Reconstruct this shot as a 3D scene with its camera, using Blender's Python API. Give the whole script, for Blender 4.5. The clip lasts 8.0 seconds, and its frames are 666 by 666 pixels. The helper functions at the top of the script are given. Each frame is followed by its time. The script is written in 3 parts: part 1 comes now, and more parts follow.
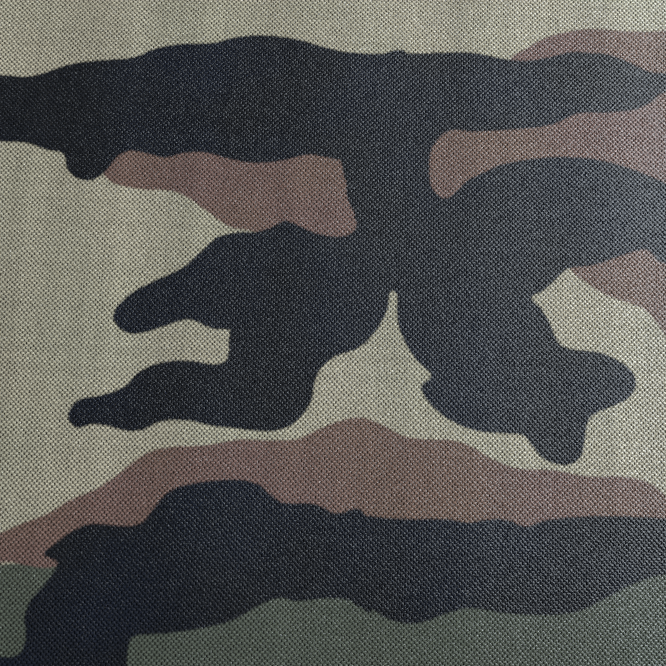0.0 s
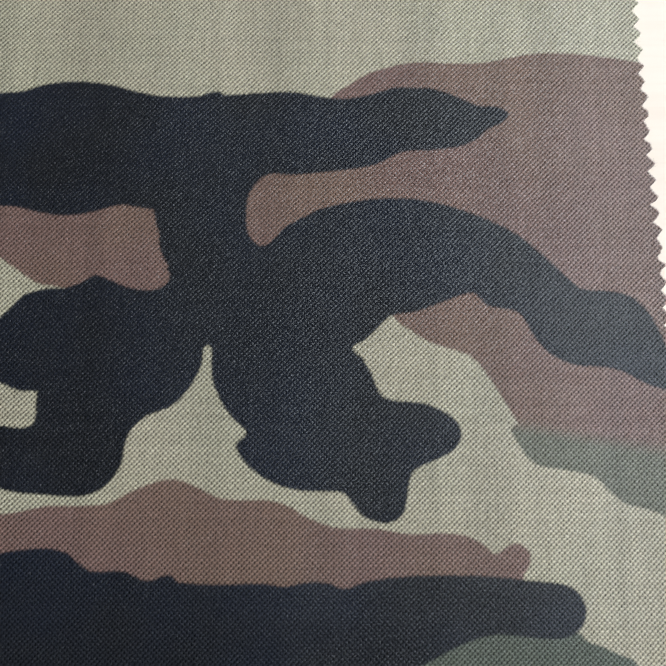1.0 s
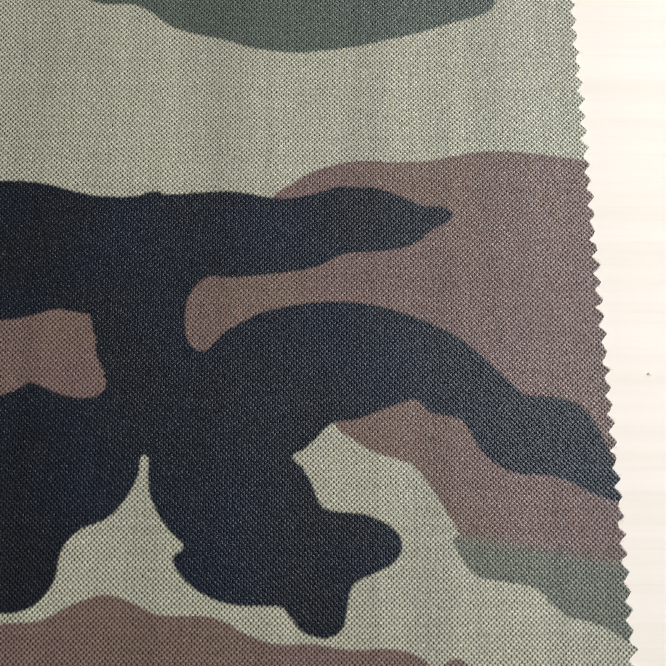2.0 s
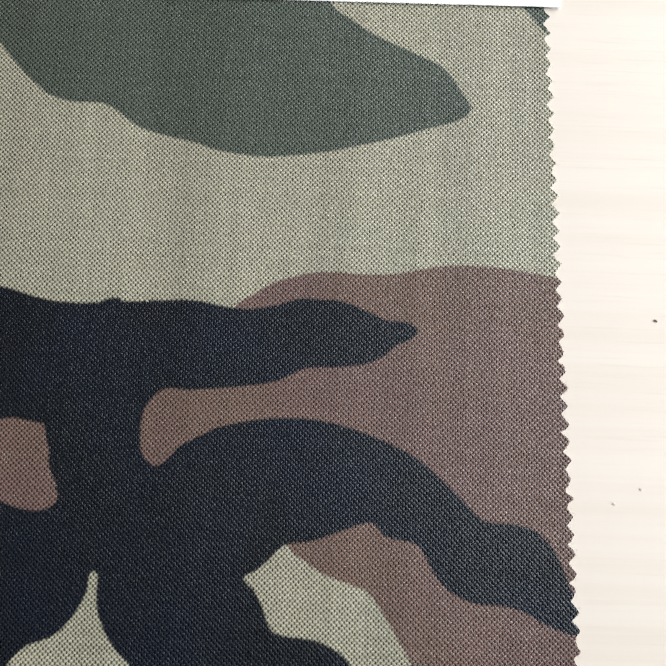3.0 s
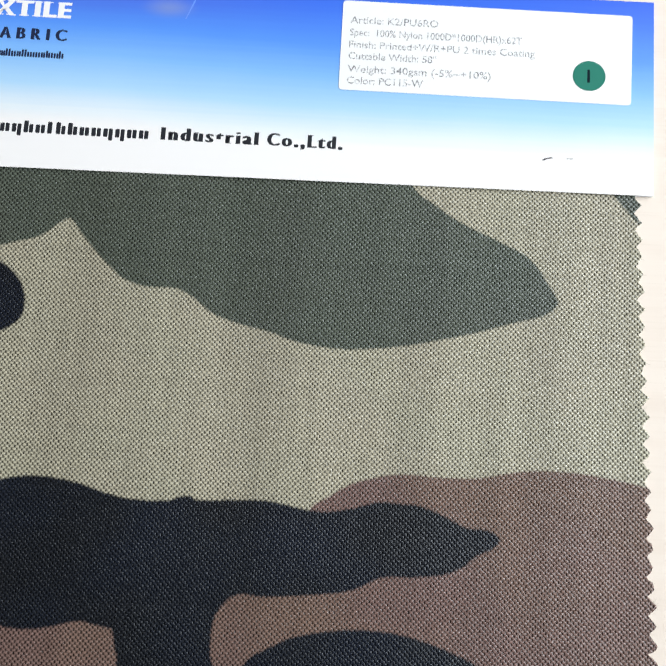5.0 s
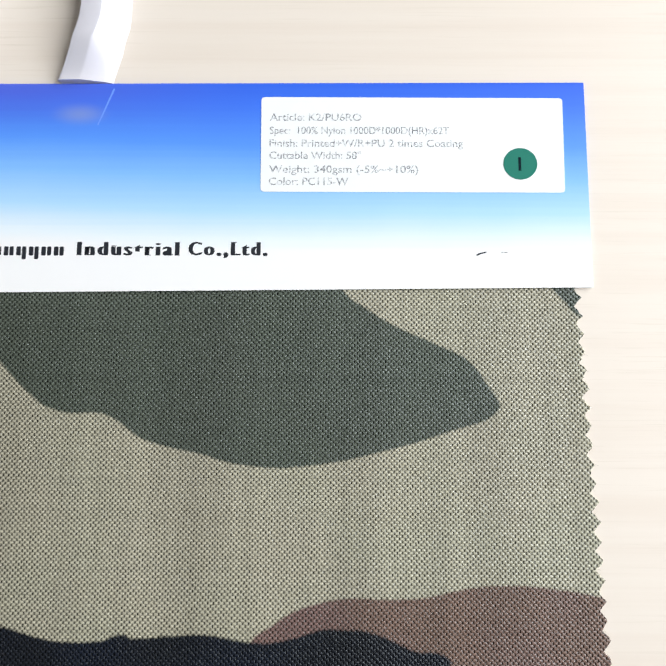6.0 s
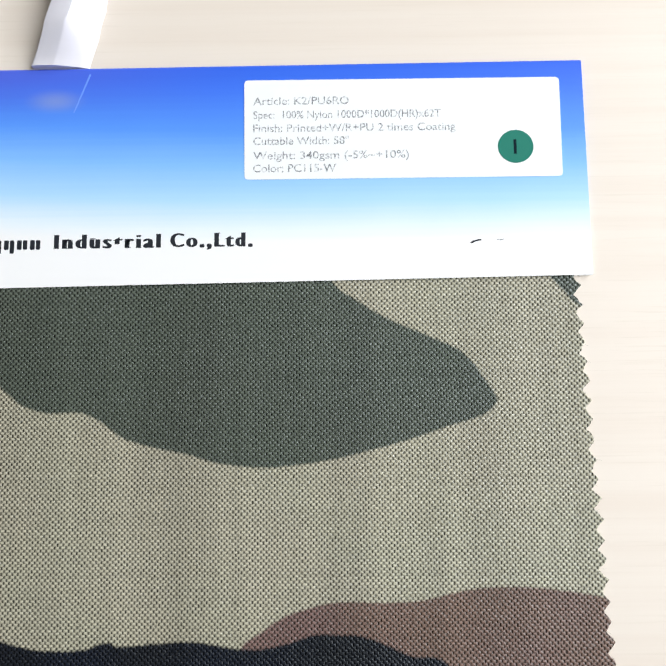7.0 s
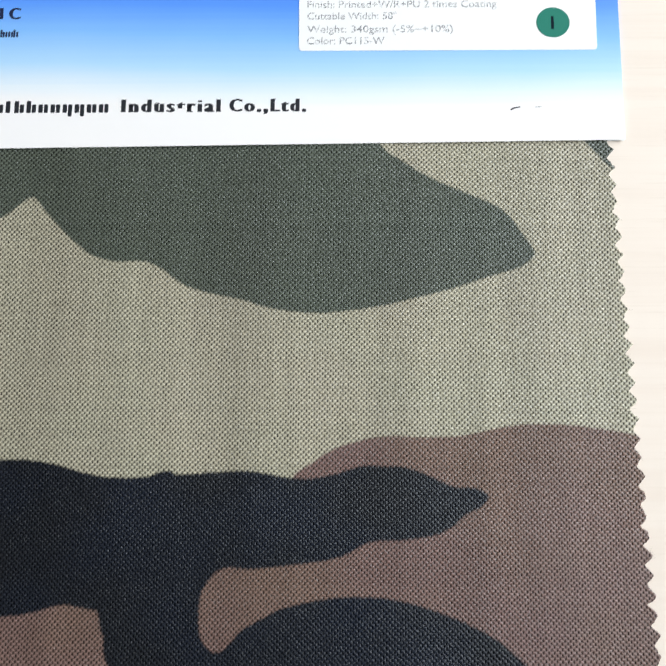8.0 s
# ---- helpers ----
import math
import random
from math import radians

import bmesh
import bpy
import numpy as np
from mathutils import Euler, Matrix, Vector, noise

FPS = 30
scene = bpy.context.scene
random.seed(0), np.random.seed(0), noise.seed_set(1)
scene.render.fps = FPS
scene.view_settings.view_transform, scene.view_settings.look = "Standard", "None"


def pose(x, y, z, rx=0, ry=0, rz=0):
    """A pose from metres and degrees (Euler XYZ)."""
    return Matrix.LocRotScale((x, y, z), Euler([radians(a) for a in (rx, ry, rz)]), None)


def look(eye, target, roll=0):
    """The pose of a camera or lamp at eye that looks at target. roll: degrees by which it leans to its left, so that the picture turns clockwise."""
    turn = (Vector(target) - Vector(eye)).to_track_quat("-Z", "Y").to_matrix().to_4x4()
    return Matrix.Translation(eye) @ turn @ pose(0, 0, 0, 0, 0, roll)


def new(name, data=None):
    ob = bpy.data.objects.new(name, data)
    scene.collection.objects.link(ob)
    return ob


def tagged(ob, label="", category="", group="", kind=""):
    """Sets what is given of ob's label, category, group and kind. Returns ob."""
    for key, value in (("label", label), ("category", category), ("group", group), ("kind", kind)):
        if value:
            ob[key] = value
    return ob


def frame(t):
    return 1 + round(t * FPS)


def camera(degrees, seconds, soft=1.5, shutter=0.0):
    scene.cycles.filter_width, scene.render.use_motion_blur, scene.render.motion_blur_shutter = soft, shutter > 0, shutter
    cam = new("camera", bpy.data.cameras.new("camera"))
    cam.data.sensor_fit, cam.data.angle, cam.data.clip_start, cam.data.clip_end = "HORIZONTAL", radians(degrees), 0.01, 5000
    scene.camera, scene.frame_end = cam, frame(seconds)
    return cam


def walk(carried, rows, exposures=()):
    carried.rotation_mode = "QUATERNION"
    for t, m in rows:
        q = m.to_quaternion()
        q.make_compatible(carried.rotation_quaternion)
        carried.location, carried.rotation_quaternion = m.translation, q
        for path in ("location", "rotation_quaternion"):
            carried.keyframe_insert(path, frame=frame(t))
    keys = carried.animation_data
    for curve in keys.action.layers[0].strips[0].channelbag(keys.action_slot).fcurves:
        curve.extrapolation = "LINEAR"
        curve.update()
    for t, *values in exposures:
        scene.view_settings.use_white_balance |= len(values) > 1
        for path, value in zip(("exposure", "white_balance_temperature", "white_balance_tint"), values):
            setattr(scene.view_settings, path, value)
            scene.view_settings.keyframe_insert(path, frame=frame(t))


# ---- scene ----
cam = camera(52.0, 8.0, soft=1.5, shutter=0.25)
PATH = [
    (0, (-0.05640, -0.23873, 0.19974), (-0.05267, -0.21244, 0.00000), 10.1),
    (0.2, (-0.05229, -0.23559, 0.19628), (-0.04853, -0.21136, 0.00000), 10.8),
    (0.5, (-0.04180, -0.23391, 0.19182), (-0.03715, -0.20875, 0.00000), 12.4),
    (0.8, (-0.01925, -0.22619, 0.19380), (-0.01691, -0.20395, 0.00000), 7.3),
    (1, (-0.00094, -0.22059, 0.19483), (0.00063, -0.19545, 0.00000), 3.9),
    (1.1, (0.00270, -0.21699, 0.19566), (0.00546, -0.19254, 0.00000), 6.6),
    (1.2, (0.00524, -0.21834, 0.19554), (0.00751, -0.19059, 0.00000), 4.5),
    (2.3, (0.01809, -0.17920, 0.19574), (0.02223, -0.15473, 0.00000), 10.4),
    (2.5, (0.02281, -0.17564, 0.19554), (0.02479, -0.14617, 0.00000), 5.3),
    (3, (0.02780, -0.15365, 0.19596), (0.02849, -0.13056, 0.00000), 3.8),
    (3.5, (0.01932, -0.14152, 0.19554), (0.01873, -0.11708, 0.00000), 1.5),
    (4, (0.01000, -0.12545, 0.19651), (0.01000, -0.10310, 0.00000), 3.6),
    (4.2, (0.00795, -0.12104, 0.19629), (0.00686, -0.09671, 0.00000), 1.1),
    (5.3, (0.00655, -0.08735, 0.19586), (0.00309, -0.06326, 0.00000), -4.7),
    (5.5, (0.01281, -0.07994, 0.19642), (0.00954, -0.05519, 0.00000), -4.7),
    (6, (0.02255, -0.06549, 0.19082), (0.02120, -0.04116, 0.00000), -2.9),
    (6.5, (0.03141, -0.06002, 0.18185), (0.02811, -0.03776, 0.00000), -9.1),
    (7, (0.02586, -0.06414, 0.18300), (0.02411, -0.04305, 0.00000), -5.3),
    (7.5, (0.02300, -0.08403, 0.18596), (0.01953, -0.06097, 0.00000), -8.9),
    (8, (0.01412, -0.10882, 0.19032), (0.01057, -0.08426, 0.00000), -8),
]
EXPOSURES = [(0.0, -0.06), (0.5, -0.08), (1.0, 0.06), (2.5, 0.02), (8.0, -0.01)]
walk(cam, [(t, look(eye, target, roll)) for t, eye, target, roll in PATH], EXPOSURES)

# ---- light: a bright room with one large window ----
world = bpy.data.worlds.new("sky")
scene.world = world
world.use_nodes = True
wn = world.node_tree.nodes
sky = wn.new("ShaderNodeTexSky")
sky.sky_type = "NISHITA"
sky.sun_disc = False
sky.sun_elevation, sky.sun_rotation = radians(40), radians(200)
wn["Background"].inputs["Strength"].default_value = 0.12
world.node_tree.links.new(sky.outputs["Color"], wn["Background"].inputs["Color"])

window_light = bpy.data.lights.new("window_light", "AREA")
window_light.shape, window_light.size, window_light.size_y = "RECTANGLE", 1.9, 1.3
window_light.energy, window_light.color = 52, (0.973, 0.988, 0.997)
lamp = new("window_light", window_light)
lamp.matrix_world = look((0.92, 0.35, 0.93), (0.0, 0.35, 0.93))


# ---- node helpers ----
class Nodes:
    """Short hand for wiring a material."""

    def __init__(self, name):
        self.mat = bpy.data.materials.new(name)
        self.mat.use_nodes = True
        self.tree = self.mat.node_tree
        self.bsdf = self.tree.nodes["Principled BSDF"]

    def put(self, kind, **inputs):
        node = self.tree.nodes.new(kind)
        for key, value in inputs.items():
            self.feed(node, key.replace("_", " "), value)
        return node

    def feed(self, node, key, value):
        socket = node.inputs[key]
        if hasattr(value, "is_output"):
            self.tree.links.new(value, socket)
        else:
            socket.default_value = value

    def math(self, op, a, b=0.0, c=0.0):
        node = self.tree.nodes.new("ShaderNodeMath")
        node.operation = op
        for i, value in enumerate((a, b, c)):
            if hasattr(value, "is_output"):
                self.tree.links.new(value, node.inputs[i])
            else:
                node.inputs[i].default_value = value
        return node.outputs[0]

    def smooth(self, value, low, high):
        node = self.tree.nodes.new("ShaderNodeMapRange")
        node.interpolation_type = "SMOOTHSTEP"
        self.tree.links.new(value, node.inputs[0])
        node.inputs[1].default_value, node.inputs[2].default_value = low, high
        return node.outputs[0]

    def mix(self, fac, a, b, blend="MIX"):
        node = self.tree.nodes.new("ShaderNodeMix")
        node.data_type, node.blend_type = "RGBA", blend
        for i, value in ((0, fac), (6, a), (7, b)):
            if hasattr(value, "is_output"):
                self.tree.links.new(value, node.inputs[i])
            else:
                node.inputs[i].default_value = value
        return node.outputs[2]

    def noise(self, vector, scale, detail=2.0, rough=0.5):
        node = self.tree.nodes.new("ShaderNodeTexNoise")
        self.tree.links.new(vector, node.inputs["Vector"])
        node.inputs["Scale"].default_value = scale
        node.inputs["Detail"].default_value = detail
        node.inputs["Roughness"].default_value = rough
        return node.outputs["Fac"]

    def place(self, scale=(1, 1, 1)):
        coord = self.tree.nodes.new("ShaderNodeTexCoord")
        node = self.tree.nodes.new("ShaderNodeMapping")
        self.tree.links.new(coord.outputs["Object"], node.inputs["Vector"])
        node.inputs["Scale"].default_value = scale
        return node.outputs["Vector"]

    def ramp(self, fac, stops):
        node = self.tree.nodes.new("ShaderNodeValToRGB")
        self.tree.links.new(fac, node.inputs[0])
        marks = node.color_ramp.elements
        while len(marks) < len(stops):
            marks.new(0.5)
        for mark, (at, colour) in zip(marks, stops):
            mark.position, mark.color = at, (*colour, 1)
        return node.outputs[0]

    def bump(self, height, strength, distance):
        node = self.tree.nodes.new("ShaderNodeBump")
        node.inputs["Strength"].default_value = strength
        node.inputs["Distance"].default_value = distance
        self.tree.links.new(height, node.inputs["Height"])
        self.tree.links.new(node.outputs[0], self.bsdf.inputs["Normal"])

    def done(self, colour, rough, specular=0.5):
        self.feed(self.bsdf, "Base Color", colour)
        self.feed(self.bsdf, "Roughness", rough)
        self.feed(self.bsdf, "Specular IOR Level", specular)
        return self.mat


def split_xyz(n, vector):
    node = n.put("ShaderNodeSeparateXYZ", Vector=vector)
    return node.outputs


# ---- materials ----
WARP, WEFT = 0.000725, 0.00074  # spacing of upright and level yarns

TAN = (0.368, 0.345, 0.263, 1)
BROWN = (0.158, 0.099, 0.088, 1)
GREEN = (0.080, 0.090, 0.072, 1)
BLACK = (0.0055, 0.0068, 0.0108, 1)


def dyed_weave():
    """Printed plain weave: four dyes over coarse nylon yarns."""
    n = Nodes("printed_nylon")
    here = n.place()
    drift = n.noise(here, 70, 1)
    x, y, z = split_xyz(n, here)
    wob = n.math("MULTIPLY", n.math("SUBTRACT", drift, 0.5), 0.0006)
    jitter = n.tree.nodes.new("ShaderNodeTexNoise")
    n.tree.links.new(here, jitter.inputs["Vector"])
    jitter.inputs["Scale"].default_value, jitter.inputs["Detail"].default_value = 650, 1.0
    jx, jy, _ = split_xyz(n, jitter.outputs["Color"])
    shift_x = n.math("ADD", wob, n.math("MULTIPLY", n.math("SUBTRACT", jx, 0.5), 0.00038))
    shift_y = n.math("ADD", wob, n.math("MULTIPLY", n.math("SUBTRACT", jy, 0.5), 0.00038))
    u = n.math("DIVIDE", n.math("ADD", x, shift_x), WARP)
    v = n.math("DIVIDE", n.math("ADD", y, shift_y), WEFT)
    cu, cv = n.math("FLOOR", u), n.math("FLOOR", v)
    fu = n.math("SUBTRACT", n.math("MULTIPLY", n.math("FRACT", u), 2.0), 1.0)
    fv = n.math("SUBTRACT", n.math("MULTIPLY", n.math("FRACT", v), 2.0), 1.0)
    odd = n.math("MULTIPLY", n.math("FRACT", n.math("MULTIPLY", n.math("ADD", cu, cv), 0.5)), 2.0)
    su = n.math("SUBTRACT", 1.0, n.math("MULTIPLY", fu, fu))
    sv = n.math("SUBTRACT", 1.0, n.math("MULTIPLY", fv, fv))
    # level yarns lie up as broad lit dashes, upright ones sink as narrow shade
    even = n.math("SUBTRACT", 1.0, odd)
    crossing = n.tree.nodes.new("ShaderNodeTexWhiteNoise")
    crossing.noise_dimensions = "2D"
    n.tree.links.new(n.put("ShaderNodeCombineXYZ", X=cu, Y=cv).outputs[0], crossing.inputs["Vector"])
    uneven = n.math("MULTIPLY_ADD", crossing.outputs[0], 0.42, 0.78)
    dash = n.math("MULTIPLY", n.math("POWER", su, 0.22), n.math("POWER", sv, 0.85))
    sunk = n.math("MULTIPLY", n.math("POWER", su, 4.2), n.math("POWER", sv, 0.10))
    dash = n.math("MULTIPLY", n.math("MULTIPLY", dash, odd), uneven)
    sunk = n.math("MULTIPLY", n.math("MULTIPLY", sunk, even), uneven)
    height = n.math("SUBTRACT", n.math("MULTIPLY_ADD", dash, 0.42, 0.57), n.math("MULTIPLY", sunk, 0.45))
    # the yarns' flanks shine as much as their crowns, the pits between them hardly at all
    sheen = n.math("MAXIMUM", n.math("SUBTRACT", n.math("MULTIPLY_ADD", dash, 0.25, 0.85), n.math("MULTIPLY", sunk, 0.85)), 0.08)
    # yarn by yarn unevenness
    wn1 = n.tree.nodes.new("ShaderNodeTexWhiteNoise")
    wn1.noise_dimensions = "1D"
    n.tree.links.new(cu, wn1.inputs["W"])
    wn2 = n.tree.nodes.new("ShaderNodeTexWhiteNoise")
    wn2.noise_dimensions = "1D"
    n.tree.links.new(n.math("ADD", cv, 0.37), wn2.inputs["W"])
    yarn = n.math("MULTIPLY_ADD", n.math("ADD", wn1.outputs[0], wn2.outputs[0]), 0.09, 0.91)
    fine = n.noise(here, 2600, 2)
    # dyes: edges follow the yarns
    ragged = n.math("ADD", n.math("MULTIPLY", n.math("SUBTRACT", n.noise(here, 900, 1), 0.5), 0.55),
                    n.math("MULTIPLY", n.math("SUBTRACT", height, 0.5), 0.25))

    def dye(name, soft=0.5):
        at = n.tree.nodes.new("ShaderNodeAttribute")
        at.attribute_name = name
        return n.math("SUBTRACT", 1.0, n.smooth(n.math("ADD", at.outputs["Fac"], ragged), -soft, soft))

    patchy = n.noise(here, 28, 3, 0.6)
    # upright light and dark bands of shallow folds, put into the dye tone
    fold_bands = n.noise(n.place((1, 0.07, 1)), 75, 3, 0.5)
    tone = n.mix(patchy, (0.93, 0.94, 0.96, 1), (1.07, 1.06, 1.03, 1))
    tone = n.mix(1.0, tone, n.mix(n.smooth(fold_bands, 0.3, 0.7), (0.92, 0.92, 0.92, 1), (1.08, 1.08, 1.08, 1)), "MULTIPLY")
    brown = n.mix(n.smooth(n.noise(here, 22, 2), 0.35, 0.7), BROWN, (0.164, 0.107, 0.083, 1))
    black = n.mix(n.smooth(n.noise(here, 25, 2), 0.35, 0.7), BLACK, (0.005, 0.008, 0.0175, 1))
    tan = n.mix(n.smooth(n.noise(here, 26, 2), 0.35, 0.7), TAN, (0.352, 0.341, 0.258, 1))
    green = n.mix(n.noise(here, 24, 2), GREEN, (0.074, 0.094, 0.073, 1))
    brown = n.mix(dye("tint_shore", 3.0), brown, (0.125, 0.132, 0.100, 1))
    colour = n.mix(dye("dye_green"), tan, green)
    colour = n.mix(dye("dye_brown"), colour, brown)
    colour = n.mix(dye("dye_black"), colour, black)
    colour = n.mix(1.0, colour, tone, "MULTIPLY")
    # crowns worn pale; light on level yarns and shade in the pits painted in
    yarn_shade = n.math("MAXIMUM", n.math("MULTIPLY_ADD", height, 1.5, -0.05), 0.10)
    yarn_shade = n.math("MULTIPLY", yarn_shade, n.math("MULTIPLY", yarn, n.math("MULTIPLY_ADD", fine, 0.3, 0.85)))
    grey = n.put("ShaderNodeCombineXYZ", X=yarn_shade, Y=yarn_shade, Z=yarn_shade)
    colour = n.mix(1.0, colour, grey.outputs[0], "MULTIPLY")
    n.bump(n.math("ADD", height, n.math("MULTIPLY", fine, 0.25)), 1.0, 0.00022)
    n.feed(n.bsdf, "Specular Tint", (0.88, 0.95, 1.0, 1.0))
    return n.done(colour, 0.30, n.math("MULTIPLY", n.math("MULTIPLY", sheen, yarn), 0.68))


def pale_wood():
    """Bleached laminate with faint level streaks."""
    n = Nodes("pale_wood_laminate")
    streak = n.noise(n.place((1.6, 95, 1)), 1.6, 5, 0.62)
    hair = n.noise(n.place((14, 520, 1)), 2.2, 3, 0.6)
    cloud = n.noise(n.place(), 9, 2)
    c = n.mix(n.smooth(streak, 0.35, 0.7), (0.775, 0.705, 0.626, 1), (0.735, 0.653, 0.570, 1))
    c = n.mix(n.math("MULTIPLY", n.smooth(hair, 0.54, 0.74), n.smooth(cloud, 0.3, 0.7)), c, (0.66, 0.59, 0.50, 1))
    c = n.mix(n.math("MULTIPLY", cloud, 0.35), c, (0.786, 0.715, 0.636, 1))
    n.bump(hair, 0.08, 0.0002)
    return n.done(c, n.math("MULTIPLY_ADD", streak, 0.15, 0.38), 0.45)


def gradient_card():
    """Glossy card stock printed from deep blue at the fold to white."""
    n = Nodes("printed_card")
    here = n.place()
    x, y, z = split_xyz(n, here)
    blotch = n.noise(here, 35, 2)
    down = n.math("DIVIDE", n.math("SUBTRACT", 0.0342, y), 0.0642)
    down = n.math("ADD", down, n.math("MULTIPLY", n.math("SUBTRACT", blotch, 0.5), 0.03))
    left = n.smooth(x, 0.01, -0.09)
    streaks = n.noise(n.place((2, 260, 1)), 3, 3)
    down = n.math("ADD", down, n.math("MULTIPLY_ADD", left, 0.05, n.math("MULTIPLY", n.math("SUBTRACT", streaks, 0.5), 0.035)))
    c = n.ramp(down, [(0.0, (0.028, 0.12, 0.74)), (0.12, (0.045, 0.17, 0.82)), (0.32, (0.095, 0.30, 0.90)),
                      (0.475, (0.22, 0.49, 0.92)), (0.63, (0.42, 0.68, 0.93)), (0.76, (0.77, 0.86, 0.92)),
                      (0.82, (0.88, 0.89, 0.90)), (1.0, (0.89, 0.895, 0.90))])
    c = n.mix(n.math("MULTIPLY", left, n.smooth(down, 0.34, 0.0)), c, (0.085, 0.125, 0.66, 1))
    # a rubbed spot of grey
    dx = n.math("DIVIDE", n.math("ADD", x, 0.0536), 0.0085)
    dy = n.math("DIVIDE", n.math("SUBTRACT", y, 0.0235), 0.0036)
    spot = n.math("SQRT", n.math("ADD", n.math("MULTIPLY", dx, dx), n.math("MULTIPLY", dy, dy)))
    c = n.mix(n.math("MULTIPLY", n.smooth(spot, 1.2, 0.0), 0.45), c, (0.30, 0.36, 0.55, 1))
    return n.done(c, 0.5, 0.3)


def plain(name, colour, rough, specular=0.5, grain=300, amount=0.06, relief=0.0):
    n = Nodes(name)
    here = n.place()
    a = n.noise(here, grain, 3, 0.6)
    b = n.noise(here, grain * 0.07, 2)
    f = n.math("MULTIPLY_ADD", n.math("ADD", a, b), amount, 1.0 - amount)
    grey = n.put("ShaderNodeCombineXYZ", X=f, Y=f, Z=f)
    c = n.mix(1.0, (*colour, 1), grey.outputs[0], "MULTIPLY")
    if relief:
        n.bump(a, 0.3, relief)
    return n.done(c, rough, specular)


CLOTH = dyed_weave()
WOOD = pale_wood()
CARD = gradient_card()
PAPER = plain("label_paper", (0.87, 0.895, 0.91), 0.45)
INK = plain("black_ink", (0.014, 0.017, 0.024), 0.55, 0.35)


def faded_ink():
    n = Nodes("faded_grey_ink")
    worn = n.noise(n.place(), 1500, 2, 0.6)
    return n.done(n.mix(n.smooth(worn, 0.42, 0.62), (0.20, 0.21, 0.23, 1), (0.72, 0.74, 0.76, 1)), 0.6, 0.3)


GREY_INK = faded_ink()
WHITE_INK = plain("white_ink", (0.9, 0.9, 0.91), 0.45)
NAVY_INK = plain("navy_ink", (0.010, 0.018, 0.06), 0.6, 0.3)
TEAL = plain("teal_paper", (0.018, 0.19, 0.14), 0.7, 0.2)
TEAL_INK = plain("dark_teal_ink", (0.004, 0.014, 0.022), 0.8, 0.1)
PLASTIC = plain("white_plastic", (0.69, 0.68, 0.74), 0.28)
SCRATCH = plain("pale_scratch", (0.15, 0.31, 0.88), 0.4)
PLASTER = plain("beige_plaster", (0.30, 0.29, 0.27), 0.85, 0.3, 60, 0.05, 0.0004)
FLOORING = plain("grey_floor", (0.30, 0.27, 0.24), 0.6, 0.4, 40, 0.12)
DUST = plain("pale_speck", (0.64, 0.59, 0.53), 0.8)
GRIT = plain("dark_speck", (0.12, 0.10, 0.09), 0.8)
FIBRE = plain("loose_fibre", (0.42, 0.40, 0.33), 0.6)
METAL = plain("painted_steel", (0.62, 0.62, 0.62), 0.4)


# ---- mesh helpers ----
def mesh_from(name, bm, material):
    data = bpy.data.meshes.new(name)
    bm.to_mesh(data)
    bm.free()
    data.materials.append(material)
    return data


def part(name, bm, material, parent=None, label=""):
    ob = new(name, mesh_from(name, bm, material))
    if parent:
        ob.parent = parent
    if label:
        ob["label"] = label
    return ob


def slab(corners, z0, z1, bevel=0.0):
    """A flat plate on a plan of corners, with its edges broken."""
    bm = bmesh.new()
    low = [bm.verts.new((x, y, z0)) for x, y in corners]
    high = [bm.verts.new((x, y, z1)) for x, y in corners]
    bm.faces.new(low[::-1])
    bm.faces.new(high)
    for i in range(len(corners)):
        j = (i + 1) % len(corners)
        bm.faces.new((low[i], low[j], high[j], high[i]))
    if bevel:
        top = [e for e in bm.edges if all(abs(v.co.z - z1) < 1e-7 for v in e.verts)]
        bmesh.ops.bevel(bm, geom=top, offset=bevel, segments=2, affect="EDGES")
    return bm


def box(x0, y0, z0, x1, y1, z1, bevel=0.0):
    return slab([(x0, y0), (x1, y0), (x1, y1), (x0, y1)], z0, z1, bevel)


def rounded(corners, radius, steps=6):
    """Corners of a plan, each rounded off."""
    out = []
    count = len(corners)
    for i, corner in enumerate(corners):
        here = Vector(corner)
        before = (Vector(corners[i - 1]) - here).normalized() * radius
        after = (Vector(corners[(i + 1) % count]) - here).normalized() * radius
        for s in range(steps + 1):
            k = s / steps
            p = here + before * (1 - k) ** 2 + after * k ** 2
            out.append((p.x, p.y))
    return out


# ---- the room ----
FLOOR_Z = -0.75


